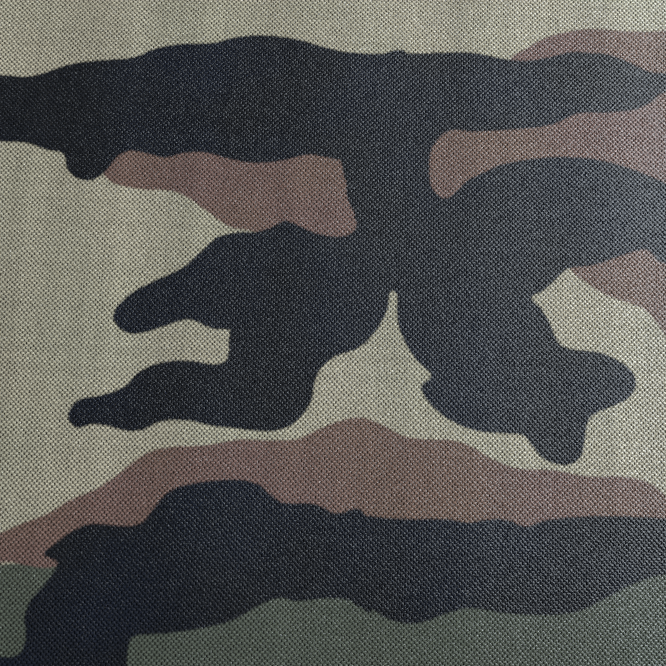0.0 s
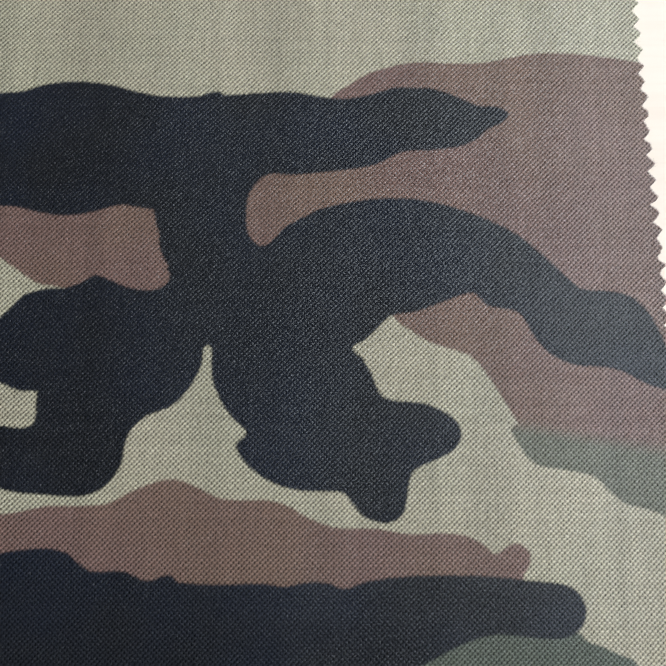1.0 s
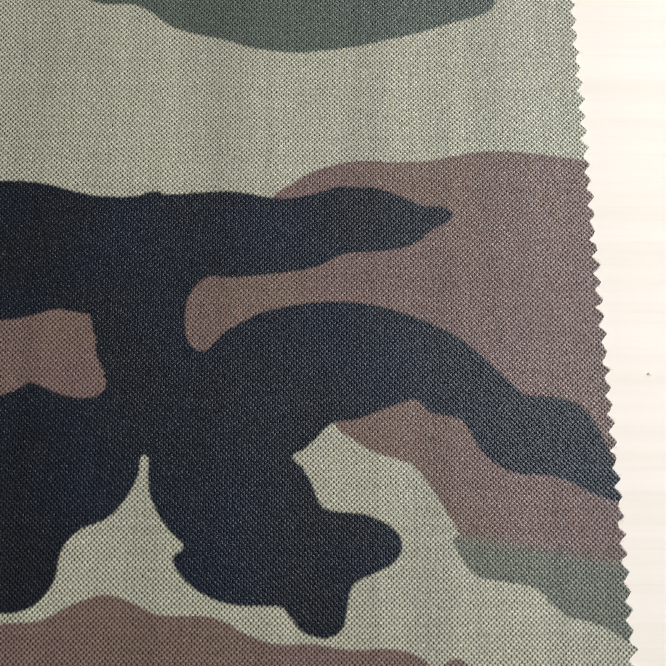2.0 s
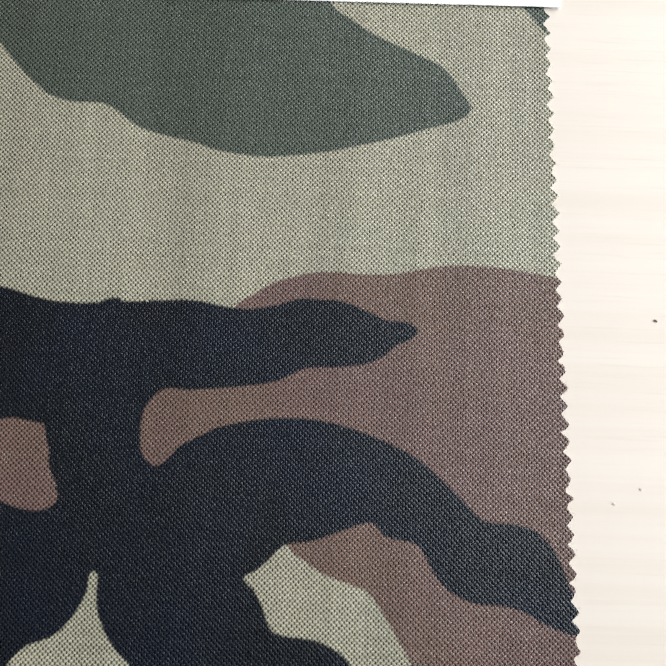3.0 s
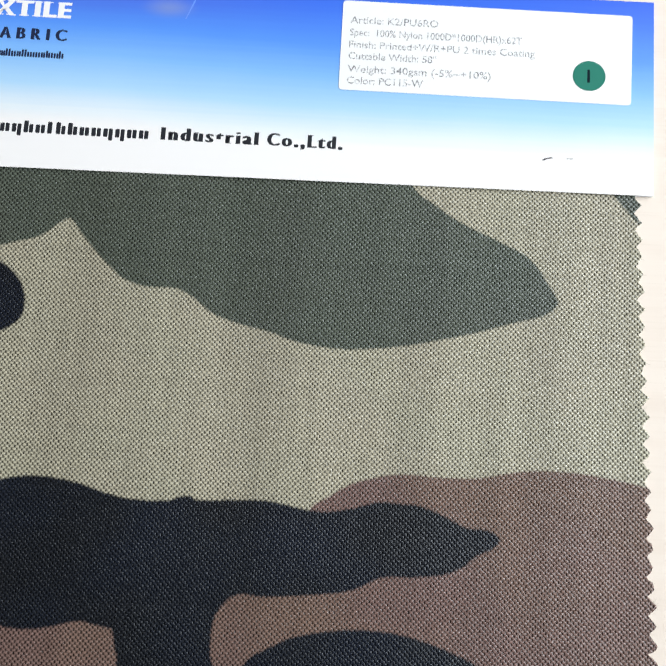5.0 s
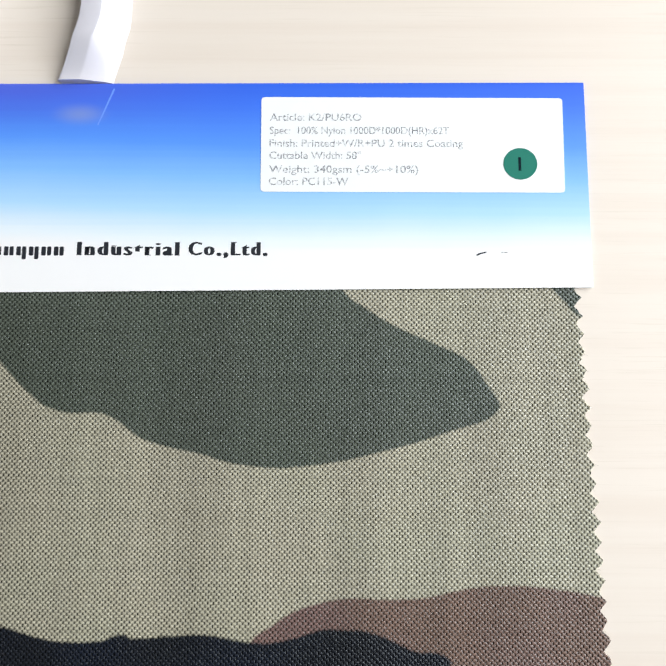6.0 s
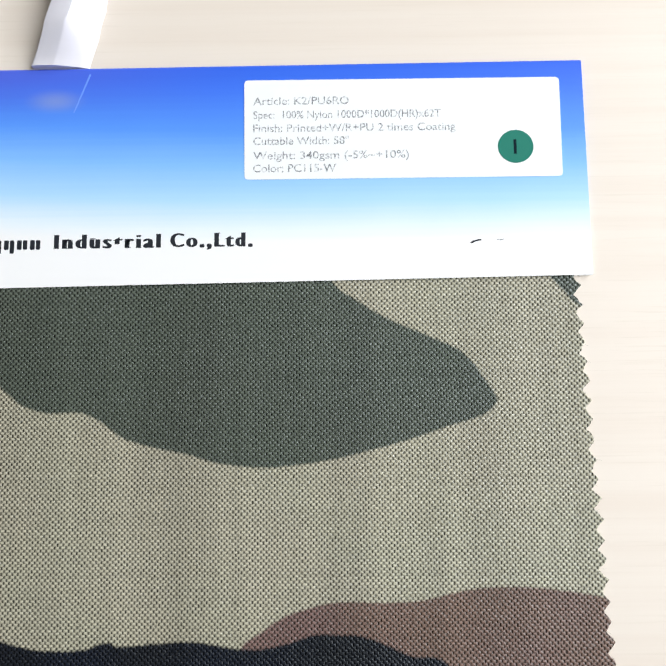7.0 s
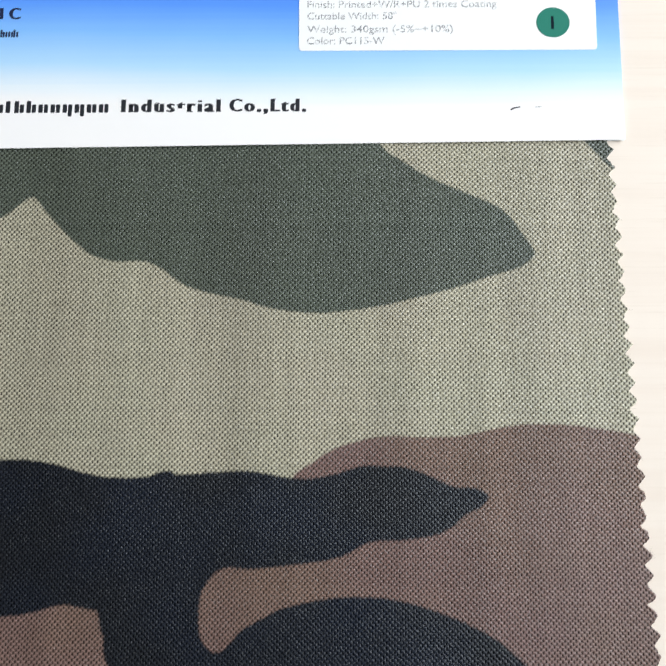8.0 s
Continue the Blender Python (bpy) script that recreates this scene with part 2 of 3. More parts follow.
def room():
    parts = (
        ("floor", (-2.0, -2.0, FLOOR_Z - 0.1, 0.95, 2.2, FLOOR_Z), FLOORING, "plain grey-brown floor of the room"),
        ("ceiling", (-2.0, -2.0, 2.0, 0.95, 2.2, 2.1), PLASTER, "plain beige plaster ceiling"),
        ("wall_west", (-2.1, -2.0, FLOOR_Z, -2.0, 2.2, 2.0), PLASTER, "plain beige plaster wall"),
        ("wall_south", (-2.1, -2.1, FLOOR_Z, 1.05, -2.0, 2.0), PLASTER, "plain beige plaster wall"),
        ("wall_north", (-2.1, 2.2, FLOOR_Z, 1.05, 2.3, 2.0), PLASTER, "plain beige plaster wall"),
    )
    for name, size, material, label in parts:
        tagged(part(name, box(*size), material), label, name.split("_")[0], kind="structure")
    # east wall with its window opening
    bm = bmesh.new()
    for y0, z0, y1, z1 in ((-2.0, FLOOR_Z, 2.2, 0.26), (-2.0, 1.6, 2.2, 2.0), (-2.0, 0.26, -0.6, 1.6), (1.3, 0.26, 2.2, 1.6)):
        piece = box(0.95, y0, z0, 1.05, y1, z1)
        data = bpy.data.meshes.new("piece")
        piece.to_mesh(data)
        piece.free()
        bm.from_mesh(data)
        bpy.data.meshes.remove(data)
    tagged(part("wall_east", bm, PLASTER), "plain beige plaster wall with a window opening", "wall", kind="structure")


room()


def table():
    base = new("table")
    base.location = (0.0, 0.0, 0.0)
    x0, y0, x1, y1 = -0.62, -0.62, 0.55, 0.42
    part("tabletop", box(x0, y0, -0.028, x1, y1, 0.0, 0.002), WOOD, base, "pale cream wood-grain laminate top")
    for x in (x0 + 0.05, x1 - 0.05):
        for y in (y0 + 0.05, y1 - 0.05):
            part("leg", box(x - 0.02, y - 0.02, FLOOR_Z, x + 0.02, y + 0.02, -0.028, 0.0), METAL, base)
    tagged(base, "pale cream wood-grain laminate table with faint streaks", "table")


table()

# ---- the printed pattern: outlines of each dye patch in millimetres ----
BAND = [
    (-175.2, -139), (-157.4, -136.6), (-149.6, -136.8), (-143.3, -135.1), (-137, -132.4), (-128.1, -130.6), (-117.7, -129.2), (-111.4, -126.1),
    (-103.7, -123.9), (-93.2, -123), (-85.4, -120.6), (-77.5, -119.7), (-68.2, -120.4), (-58.8, -122.8), (-50.8, -124.3), (-40.2, -124.1),
    (-36.9, -122.8), (-33.6, -122.6), (-30.6, -123.5), (-13.6, -122.4), (1.2, -124.4), (10.5, -123.3), (18.6, -120.9), (25.2, -120.9),
    (30.1, -121.1), (36.3, -123), (43.2, -126.1), (48.8, -126.5), (51.9, -127.6), (52.9, -129.2), (51.4, -131.3), (46.5, -134.1),
    (42.9, -137.2), (38.1, -139.3), (29.6, -140.6), (21, -141.2), (13.9, -144.7), (6.7, -146.5), (-10.5, -148.5), (-20.6, -149.4),
    (-31.5, -164.1), (-45.7, -164.7), (-52.4, -159.6),
]
BAND_FOOT = [
    (-28.9, -164), (-48.2, -167.5), (-52.4, -159.6), (-56.3, -158.2), (-62.8, -158.3), (-70.4, -160.4), (-78.2, -161.4), (-86, -160.4),
    (-93.8, -158.7), (-100.2, -159.2), (-105.2, -160.8), (-111.7, -159.7), (-116.9, -159.4), (-120.5, -162.5), (-123.4, -166.9), (-127.6, -169.2),
    (-132.2, -168), (-134.6, -165.1), (-135.9, -161.1), (-141.2, -160), (-147.7, -158), (-155.4, -157.9), (-173.3, -156.7), (-175.1, -140.4),
    (-118.4, -137.8), (-40, -134.3), (-25.2, -147.5),
]
ARM = [
    (-49.8, -159.5), (-48.7, -152.6), (-26.5, -151.7), (-23.8, -152.3), (-24.8, -157.1), (-24.7, -163.9), (-23.4, -167.8), (-20, -170),
    (-16.5, -167.5), (-13.2, -164), (-6.7, -160.4), (-2.4, -158.4), (7.2, -156.2), (16.8, -155.3), (26.5, -155.8), (37.5, -158.4),
    (48.4, -162.7), (57, -167.8), (70.4, -180.2), (74, -182.2), (81.1, -182.7), (87.1, -184.2), (91.9, -188.7), (94.8, -194.3),
    (97.2, -200), (102.4, -205.4), (101.2, -212.2), (90.7, -209.8), (83.6, -206.1), (77.7, -204.9), (70.7, -204.5), (63.6, -201.7),
    (58.8, -196.7), (56.3, -192.2), (53.3, -188.9), (45.5, -187.4), (43.1, -185.2), (39.5, -183.8), (25.4, -189), (17.4, -190.5),
    (11.9, -195.7), (6.2, -199.4), (-10, -204.8), (-29.5, -201.1), (-34.6, -199.8), (-45, -188.5), (-46.6, -178.1), (-50.1, -170.3),
]
LOBE = [
    (5.8, -191.3), (6.2, -199.4), (9.4, -203), (11.8, -207.3), (14.2, -212.7), (17.8, -214.6), (25, -215.2), (31, -217),
    (35.8, -220.6), (37, -224.5), (35, -228.3), (30.1, -231.2), (24.7, -233.5), (22.5, -236.4), (21.6, -241.6), (20.4, -246.2),
    (17.4, -248.3), (13.8, -248.5), (9.1, -246.7), (5.6, -242.7), (3.2, -240.4), (-2.7, -240.1), (-9.8, -239.7), (-16.9, -237.4),
    (-22.9, -233.3), (-26, -229.2), (-26.2, -226.8), (-23.7, -223.9), (-27.9, -219.7), (-31.6, -214.3), (-33.8, -208.3), (-34, -202.3),
    (-33.7, -198.6), (-31, -190), (-15.1, -186.3),
]
FORK = [
    (-45, -188.5), (-34.7, -193.4), (-34, -199.1), (-36.1, -199.9), (-36.8, -205), (-40, -211.5), (-44.9, -216.7), (-51.7, -219.5),
    (-55.9, -223.4), (-57.6, -227.8), (-58.1, -232.1), (-60.4, -236.5), (-64.6, -240.3), (-70.6, -241.9), (-79.2, -241.4), (-86.6, -240.8),
    (-94, -239.5), (-101.3, -240.1), (-106, -242.5), (-110.8, -243.1), (-117, -241.8), (-121.3, -241.6), (-124.8, -242.7), (-127.7, -240.6),
    (-127.7, -237.6), (-124.9, -234.4), (-118.9, -233), (-113, -230.6), (-108.4, -225.8), (-102.4, -222.9), (-95.1, -222), (-87.6, -222.8),
    (-83.9, -221.9), (-83.1, -218.7), (-83.1, -214.3), (-81.2, -202.8), (-63.9, -194.5),
]
FINGER = [
    (-80.2, -223), (-83.1, -214.3), (-82.6, -212.8), (-88.2, -212.6), (-93.3, -210.5), (-97, -210.4), (-103.1, -212.8), (-109.2, -214.8),
    (-113.5, -214.5), (-117.1, -211.2), (-116.5, -207.3), (-112.5, -202.7), (-105.3, -198.4), (-98, -194.5), (-93.2, -189.8), (-88.4, -185),
    (-82.2, -183.1), (-75.9, -182.6), (-70.9, -180.4), (-68.4, -179), (-64.5, -180.1), (-59.3, -182.3), (-52.9, -183.4), (-48.4, -182.1),
    (-46.8, -179.4), (-47.2, -176.1), (-39, -175.1), (-34.8, -188.2), (-36.5, -201.2), (-44.4, -211.7), (-57.9, -219.7),
]
LOW_LEFT = [
    (-134.5, -300.2), (-135.3, -294.6), (-133.9, -290), (-130.2, -285.4), (-127.7, -280.2), (-131.5, -278), (-128.8, -275), (-124.3, -271.4),
    (-118.5, -269.1), (-109, -269.5), (-104.3, -267.9), (-101, -263.1), (-96.5, -258.8), (-88.1, -256.5), (-78.5, -255.6), (-72.4, -256.8),
    (-68.6, -259.7), (-64.9, -261.7), (-56.4, -261.7), (-50.2, -264.2), (-41.7, -264.4), (-38.7, -289.7), (-44.7, -288.2), (-50.7, -287.5),
    (-60.2, -288.6), (-65, -287.9), (-70.8, -290), (-76.6, -293.6), (-83.5, -295.8), (-95.2, -298), (-104.5, -299), (-106, -301.7),
    (-106.2, -307), (-106.5, -319.4), (-128.2, -322), (-147, -317.1), (-148.1, -306.6), (-141.2, -305.4), (-136.1, -304.7),
]
LOW_RIGHT = [
    (-44.2, -263.7), (-41.7, -264.4), (-32, -265.1), (-18.6, -264.7), (-12.5, -265.5), (-5.2, -264.3), (-0.3, -264.7), (4.6, -266.1),
    (9.5, -264.4), (18.2, -263), (30.5, -262.4), (44.1, -262.6), (55.8, -263.8), (63.9, -264.6), (68.5, -266.9), (70.4, -271.9),
    (68.6, -276.3), (64.4, -278.8), (57.5, -279), (49.4, -278.3), (44.6, -278.2), (36.2, -280.7), (26.3, -285.6), (20.2, -288.7),
    (11.8, -290.3), (-0.3, -290.2), (-11.1, -289), (-17.1, -290.3), (-24.2, -293), (-29, -293.7), (-35, -292.5), (-39.8, -289.7),
    (-44.7, -288.2), (-47.5, -275),
]
EYE = [
    (-105.7, -62.7), (-99.9, -58.4), (-94.7, -59.4), (-89.7, -63.6), (-87.2, -69.3), (-87.5, -74.5), (-90.5, -77.9), (-97, -80.9),
    (-103.8, -76.8),
]
BROWN_POCKET = [
    (-123.4, -166.9), (-119.3, -169.8), (-110.9, -171.2), (-103.3, -171.1), (-98.1, -172.9), (-91.4, -177.3), (-84.8, -181.6), (-77.1, -183),
    (-64.2, -188), (-47.6, -187.3), (-41.6, -172.6), (-46, -153.9), (-91.5, -153.1), (-118.4, -155.6), (-123, -162.6),
]
BROWN_WING = [
    (-0.2, -123.8), (4.7, -120.4), (9.9, -116.9), (16.4, -114.5), (25.5, -112.8), (35.9, -113), (46.3, -112.5), (56.9, -110.2),
    (66.1, -109.3), (77.8, -109.7), (93.4, -112), (108.9, -115.4), (115.2, -167.6), (109.9, -234), (98.1, -229.8), (87.4, -227.4),
    (69.4, -225.5), (52, -222.5), (52.8, -221), (50.9, -217), (53.1, -221.3), (49.1, -214.3), (44.2, -206.7), (41.2, -203.1), (38.1, -201.2), (31, -199), (26.9, -197.3), (22.7, -194.5), (18.4, -191.2), (9.5, -180.1), (-30.2, -172.4), (-30.8, -143.9), (-3, -131.9),
]
BROWN_HILL = [
    (-161.3, -280.5), (-151.2, -275.6), (-144.4, -272.6), (-137.6, -269.4), (-131.8, -266.9), (-125, -262.6), (-118.1, -259.4), (-112.4, -255.1),
    (-105.5, -249.5), (-98.4, -247.1), (-88.7, -246.3), (-79.1, -244.4), (-70.5, -244.2), (-62, -243.6), (-55.9, -240.6), (-49.8, -238),
    (-43.7, -236.8), (-37.5, -238.8), (-31.2, -241.7), (-25, -242.4), (-17.6, -242.4), (-11.4, -244.1), (-5.2, -247.5), (2.2, -249.9),
    (12.1, -250), (22, -251.5), (30.7, -251.2), (37.4, -251.8), (42, -253.8), (45.5, -256.6), (47.9, -255.5), (51.5, -253.8),
    (54.9, -255.6), (55.4, -259), (53.5, -262.3), (48.6, -267.9), (-2.6, -268.6), (-60.7, -274.2), (-108.4, -276.7), (-128.2, -281.3),
    (-136.5, -281), (-143.6, -280.6), (-160.8, -285.1),
]
GREEN_LEAF = [
    (-76.4, -45), (-73, -48.8), (-67.3, -55), (-60.3, -61.1), (-56.3, -63), (-51.2, -64), (-43.6, -63.9), (-38.3, -66.2),
    (-31.6, -70.9), (-22.6, -73.5), (-15, -75), (-7.4, -77.3), (2.7, -78.6), (11.4, -78.4), (22.6, -77), (33.7, -74.4),
    (44.8, -71.5), (54.7, -68.2), (63.4, -65.5), (67, -62.7), (67.5, -60.7), (64.4, -55.7), (59.1, -48.8), (50.1, -44.2),
    (38.4, -39), (30.5, -34.1), (25.9, -31.1), (22.5, -26.6), (17, -20.1), (-34.8, -19.4), (-99.4, -20.8), (-131.6, -22.9),
    (-126.5, -58.8), (-110, -59), (-95.4, -53.9), (-85.5, -50.9), (-79.7, -46.5),
]
GREEN_CORNER = [
    (81.5, -25.5), (82.8, -28.1), (86.7, -32.5), (89.9, -35.9), (94.4, -36.7), (95.6, -24.6), (87.9, -22.3),
]
GREEN_SHORE = [
    (52.1, -221.3), (53.6, -227.8), (58.3, -232.5), (65.4, -233.8), (73.7, -235.6), (78.3, -239.7), (82.8, -243.2), (89.9, -244.9),
    (95.6, -247.8), (100, -250.7), (108.1, -255.9), (112.4, -232.8), (98.2, -229.2), (87.5, -226.2), (69.5, -223.8),
]
GREEN_FIELD = [
    (-164.5, -283.5), (-150.4, -283.1), (-143.6, -281.2), (-127.2, -279.6), (-119.6, -286.2), (-48.5, -280.8), (-0.3, -282.9), (33.2, -275.5),
    (41.4, -274.4), (65.7, -276.8), (70.2, -279.6), (77, -282.2), (83.6, -287.9), (65.6, -306.3), (35.1, -323.7), (-70, -331.5),
    (-159, -333.5),
]
SHORE_TINT = [(46, -221), (53, -221.5), (71, -224.5), (90, -227.5), (102, -229.5), (125, -232), (125, -265), (100, -258), (80, -246), (62, -243), (47, -233)]


def flowing(points, steps=5):
    """A closed smooth curve through the points."""
    p = np.array(points, float)
    before, after, beyond = np.roll(p, 1, 0), np.roll(p, -1, 0), np.roll(p, -2, 0)
    out = []
    for k in np.arange(steps) / steps:
        out.append(0.5 * (2 * p + (after - before) * k + (2 * before - 5 * p + 4 * after - beyond) * k * k
                          + (3 * p - before - 3 * after + beyond) * k ** 3))
    return np.stack(out, 1).reshape(-1, 2)


def reach(points, where, far=6.0):
    """Distance in millimetres from the outline, less than nought inside."""
    loop = flowing(points)
    result = np.full(len(where), far)
    near = np.all((where > loop.min(0) - far) & (where < loop.max(0) + far), axis=1)
    q = where[near]
    best, inside = np.full(len(q), far * far), np.zeros(len(q), bool)
    for a, b in zip(loop, np.roll(loop, -1, 0)):
        d = b - a
        k = np.clip(((q - a) @ d) / max(d @ d, 1e-9), 0, 1)
        gap = q - a - k[:, None] * d
        best = np.minimum(best, (gap * gap).sum(1))
        if a[1] != b[1]:
            cross = ((a[1] > q[:, 1]) != (b[1] > q[:, 1])) & (q[:, 0] < d[0] * (q[:, 1] - a[1]) / d[1] + a[0])
            inside ^= cross
    result[near] = np.where(inside, -1, 1) * np.sqrt(best)
    return result


def together(shapes, where):
    return np.minimum.reduce([reach(s, where) for s in shapes])


# ---- the cloth ----
TOOTH, DEPTH = 5.14, 2.0


def zigzag(along, phase):
    """0 in the notch, 1 at the tip of a pinked tooth."""
    return 1 - np.abs(((along - phase) / TOOTH + 0.5) % 1 - 0.5) * 2


def swatch():
    """Coarse nylon cloth with pinked edges: a sheet whose mesh follows its yarns."""
    px, py = WARP * 500, WEFT * 500
    xs = np.arange(-558, 259) * px
    ys = np.arange(-890, -54) * py
    gx, gy = np.meshgrid(xs, ys)
    rows_, cols = gx.shape
    odd_x = (np.round(gx / px).astype(int) % 2).astype(float)
    odd_y = (np.round(gy / py).astype(int) % 2).astype(float)
    weave = 0.08 * (odd_x + odd_y - 1)
    # right edge: the cut runs out of square and is toothed
    rng = np.random.default_rng(4)
    ragged = np.interp(ys, np.linspace(ys[0], ys[-1], 330), rng.normal(0, 0.26, 330))
    tip = 89.7 - 0.0454 * ys + 0.15 * np.sin((ys + 60) / 52)
    edge = tip - DEPTH + DEPTH * zigzag(ys, -185.0) + ragged
    bend = np.clip((gx - (xs[-1] - 9)) / 9, 0, 1)
    gx = gx + bend * (edge[:, None] - xs[-1])
    # left edge
    edge_l = xs[0] + 0.02 * (ys + 60) - DEPTH * zigzag(ys, -183.0)
    bend = np.clip(((xs[0] + 9) - gx) / 9, 0, 1)
    gx = gx + bend * (edge_l[:, None] - xs[0])
    # lower edge
    edge_b = ys[0] - DEPTH * zigzag(xs, 1.0)
    bend = np.clip(((ys[0] + 9) - gy) / 9, 0, 1)
    gy = gy + bend * (edge_b[None, :] - ys[0])
    lift = 0.52 + 0.15 * np.sin(gx / 7.5 + 0.6 * np.sin(gy / 60)) * np.sin(gx / 41 + gy / 150) + 0.16 * np.sin(gx / 13 + gy / 70 + 0.8 * np.sin(gy / 38) + 1.0)
    lift = np.maximum(lift, 0.2)
    gz = lift + weave
    where = np.stack([gx.ravel(), gy.ravel()], 1)
    top = np.stack([gx.ravel(), gy.ravel(), gz.ravel()], 1) * 0.001
    index = np.arange(rows_ * cols).reshape(rows_, cols)
    quads = np.stack([index[:-1, :-1], index[:-1, 1:], index[1:, 1:], index[1:, :-1]], -1).reshape(-1, 4)
    rim = np.concatenate([index[0, :], index[1:, -1], index[-1, -2::-1], index[-2:0:-1, 0]])
    skirt = top[rim].copy()
    skirt[:, 2] = 0.00003
    low = rows_ * cols + np.arange(len(rim))
    walls = np.stack([rim, low, np.roll(low, -1), np.roll(rim, -1)], -1)
    verts = np.concatenate([top, skirt])
    faces = np.concatenate([quads, walls])
    data = bpy.data.meshes.new("fabric_swatch")
    data.vertices.add(len(verts))
    data.vertices.foreach_set("co", verts.ravel())
    data.loops.add(faces.size)
    data.loops.foreach_set("vertex_index", faces.ravel().astype(np.int32))
    data.polygons.add(len(faces))
    data.polygons.foreach_set("loop_start", np.arange(0, faces.size, 4, dtype=np.int32))
    data.update(calc_edges=True)
    data.polygons.foreach_set("use_smooth", np.ones(len(faces), bool))
    dyes = {
        "dye_black": (BAND, BAND_FOOT, ARM, LOBE, FORK, FINGER, LOW_LEFT, LOW_RIGHT, EYE),
        "dye_brown": (BROWN_POCKET, BROWN_WING, GREEN_SHORE, BROWN_HILL),
        "dye_green": (GREEN_LEAF, GREEN_CORNER, GREEN_FIELD),
        "tint_shore": (SHORE_TINT,),
    }
    for name, shapes in dyes.items():
        values = together(shapes, where)
        values = np.concatenate([values, values[rim]])
        data.attributes.new(name, "FLOAT", "POINT").data.foreach_set("value", values.astype(np.float32))
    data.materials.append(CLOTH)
    ob = new("fabric_swatch", data)
    tagged(ob, "woodland camouflage nylon fabric swatch with pinked zigzag edges", "fabric swatch")
    return ob, dict(zip(np.round(ys, 3), edge))


cloth, cut_edge = swatch()


def loose_fibres(parent):
    """Short frayed filaments standing out of the teeth of the cut."""
    rng = random.Random(11)
    spots = sorted(cut_edge)
    for _ in range(46):
        y = rng.choice(spots[40:-6])
        x = cut_edge[y] - 0.3
        turn = rng.uniform(-0.9, 0.9)
        length = rng.uniform(0.7, 2.0)
        bow = rng.uniform(-0.5, 0.5)
        bm = bmesh.new()
        rings = []
        for s in range(5):
            k = s / 4
            a = turn + bow * k
            px, py = x + math.cos(a) * length * k, y + math.sin(a) * length * k
            pz = 0.38 - 0.2 * k
            r = 0.045 * (1 - 0.6 * k)
            rings.append([bm.verts.new(((px - math.sin(a) * r * math.cos(q)) * 0.001, (py + math.cos(a) * r * math.cos(q)) * 0.001, (pz + r * math.sin(q)) * 0.001)) for q in (0.5, 2.6, 4.7)])
        for a, b in zip(rings, rings[1:]):
            for i in range(3):
                bm.faces.new((a[i], a[(i + 1) % 3], b[(i + 1) % 3], b[i]))
        bm.faces.new(rings[0][::-1])
        bm.faces.new(rings[-1])
        part("loose_fibre", bm, FIBRE, parent)


loose_fibres(cloth)


def place_mm(points):
    return [(x * 0.001, y * 0.001) for x, y in points]


# ---- the header card ----
CARD_TOP = 0.00105


def glyphs(text, bold, spacing):
    """The mesh of some words at size 1."""
    curve = bpy.data.curves.new("words", "FONT")
    curve.body, curve.size, curve.offset, curve.space_character = text, 1.0, bold, spacing
    curve.resolution_u = 3
    curve.extrude = 0.004
    temp = new("words", curve)
    data = bpy.data.meshes.new_from_object(temp.evaluated_get(bpy.context.evaluated_depsgraph_get()))
    bpy.data.objects.remove(temp)
    bpy.data.curves.remove(curve)
    co = np.zeros(len(data.vertices) * 3)
    data.vertices.foreach_get("co", co)
    return data, co.reshape(-1, 3)


def swell(data, across, upward):
    """Thickens the stems of a glyph mesh sideways and its level strokes upwards, by so much of its size."""
    bm = bmesh.new()
    bm.from_mesh(data)
    bmesh.ops.remove_doubles(bm, verts=bm.verts, dist=1e-5)
    bm.normal_update()
    moves = []
    for v in bm.verts:
        sides = [f.normal for f in v.link_faces if abs(f.normal.z) < 0.5]
        if sides:
            moves.append((v, max((q.x for q in sides), key=abs), max((q.y for q in sides), key=abs)))
    for v, nx, ny in moves:
        v.co.x += across * nx
        v.co.y += upward * ny
    bm.to_mesh(data)
    bm.free()
    return np.array([v.co[:] for v in data.vertices])


def printed(data, co, x, y, wide, high, z, name, material, parent):
    """Sets a glyph mesh on the card, in millimetres, as a film of ink."""
    co = co.copy()
    co[:, 2] = (co[:, 2] - co[:, 2].min()) / max(np.ptp(co[:, 2]), 1e-9) * 0.03
    out = np.stack([x + co[:, 0] * wide, y + co[:, 1] * high, co[:, 2]], 1) * 0.001
    out[:, 2] += z
    data.vertices.foreach_set("co", out.ravel())
    data.update()
    data.materials.clear()
    data.materials.append(material)
    ob = new(name, data)
    ob.parent = parent
    return ob


def lettering(text, x, y, width, height, name, material, parent, bold=0.0, z=CARD_TOP, spacing=1.0):
    """A line of small print as one film: x, y is where its base line begins."""
    data, co = glyphs(text, bold, spacing)
    wide = width / np.ptp(co[:, 0])
    return printed(data, co, x - co[:, 0].min() * wide, y, wide, height / 0.70, z, name, material, parent)


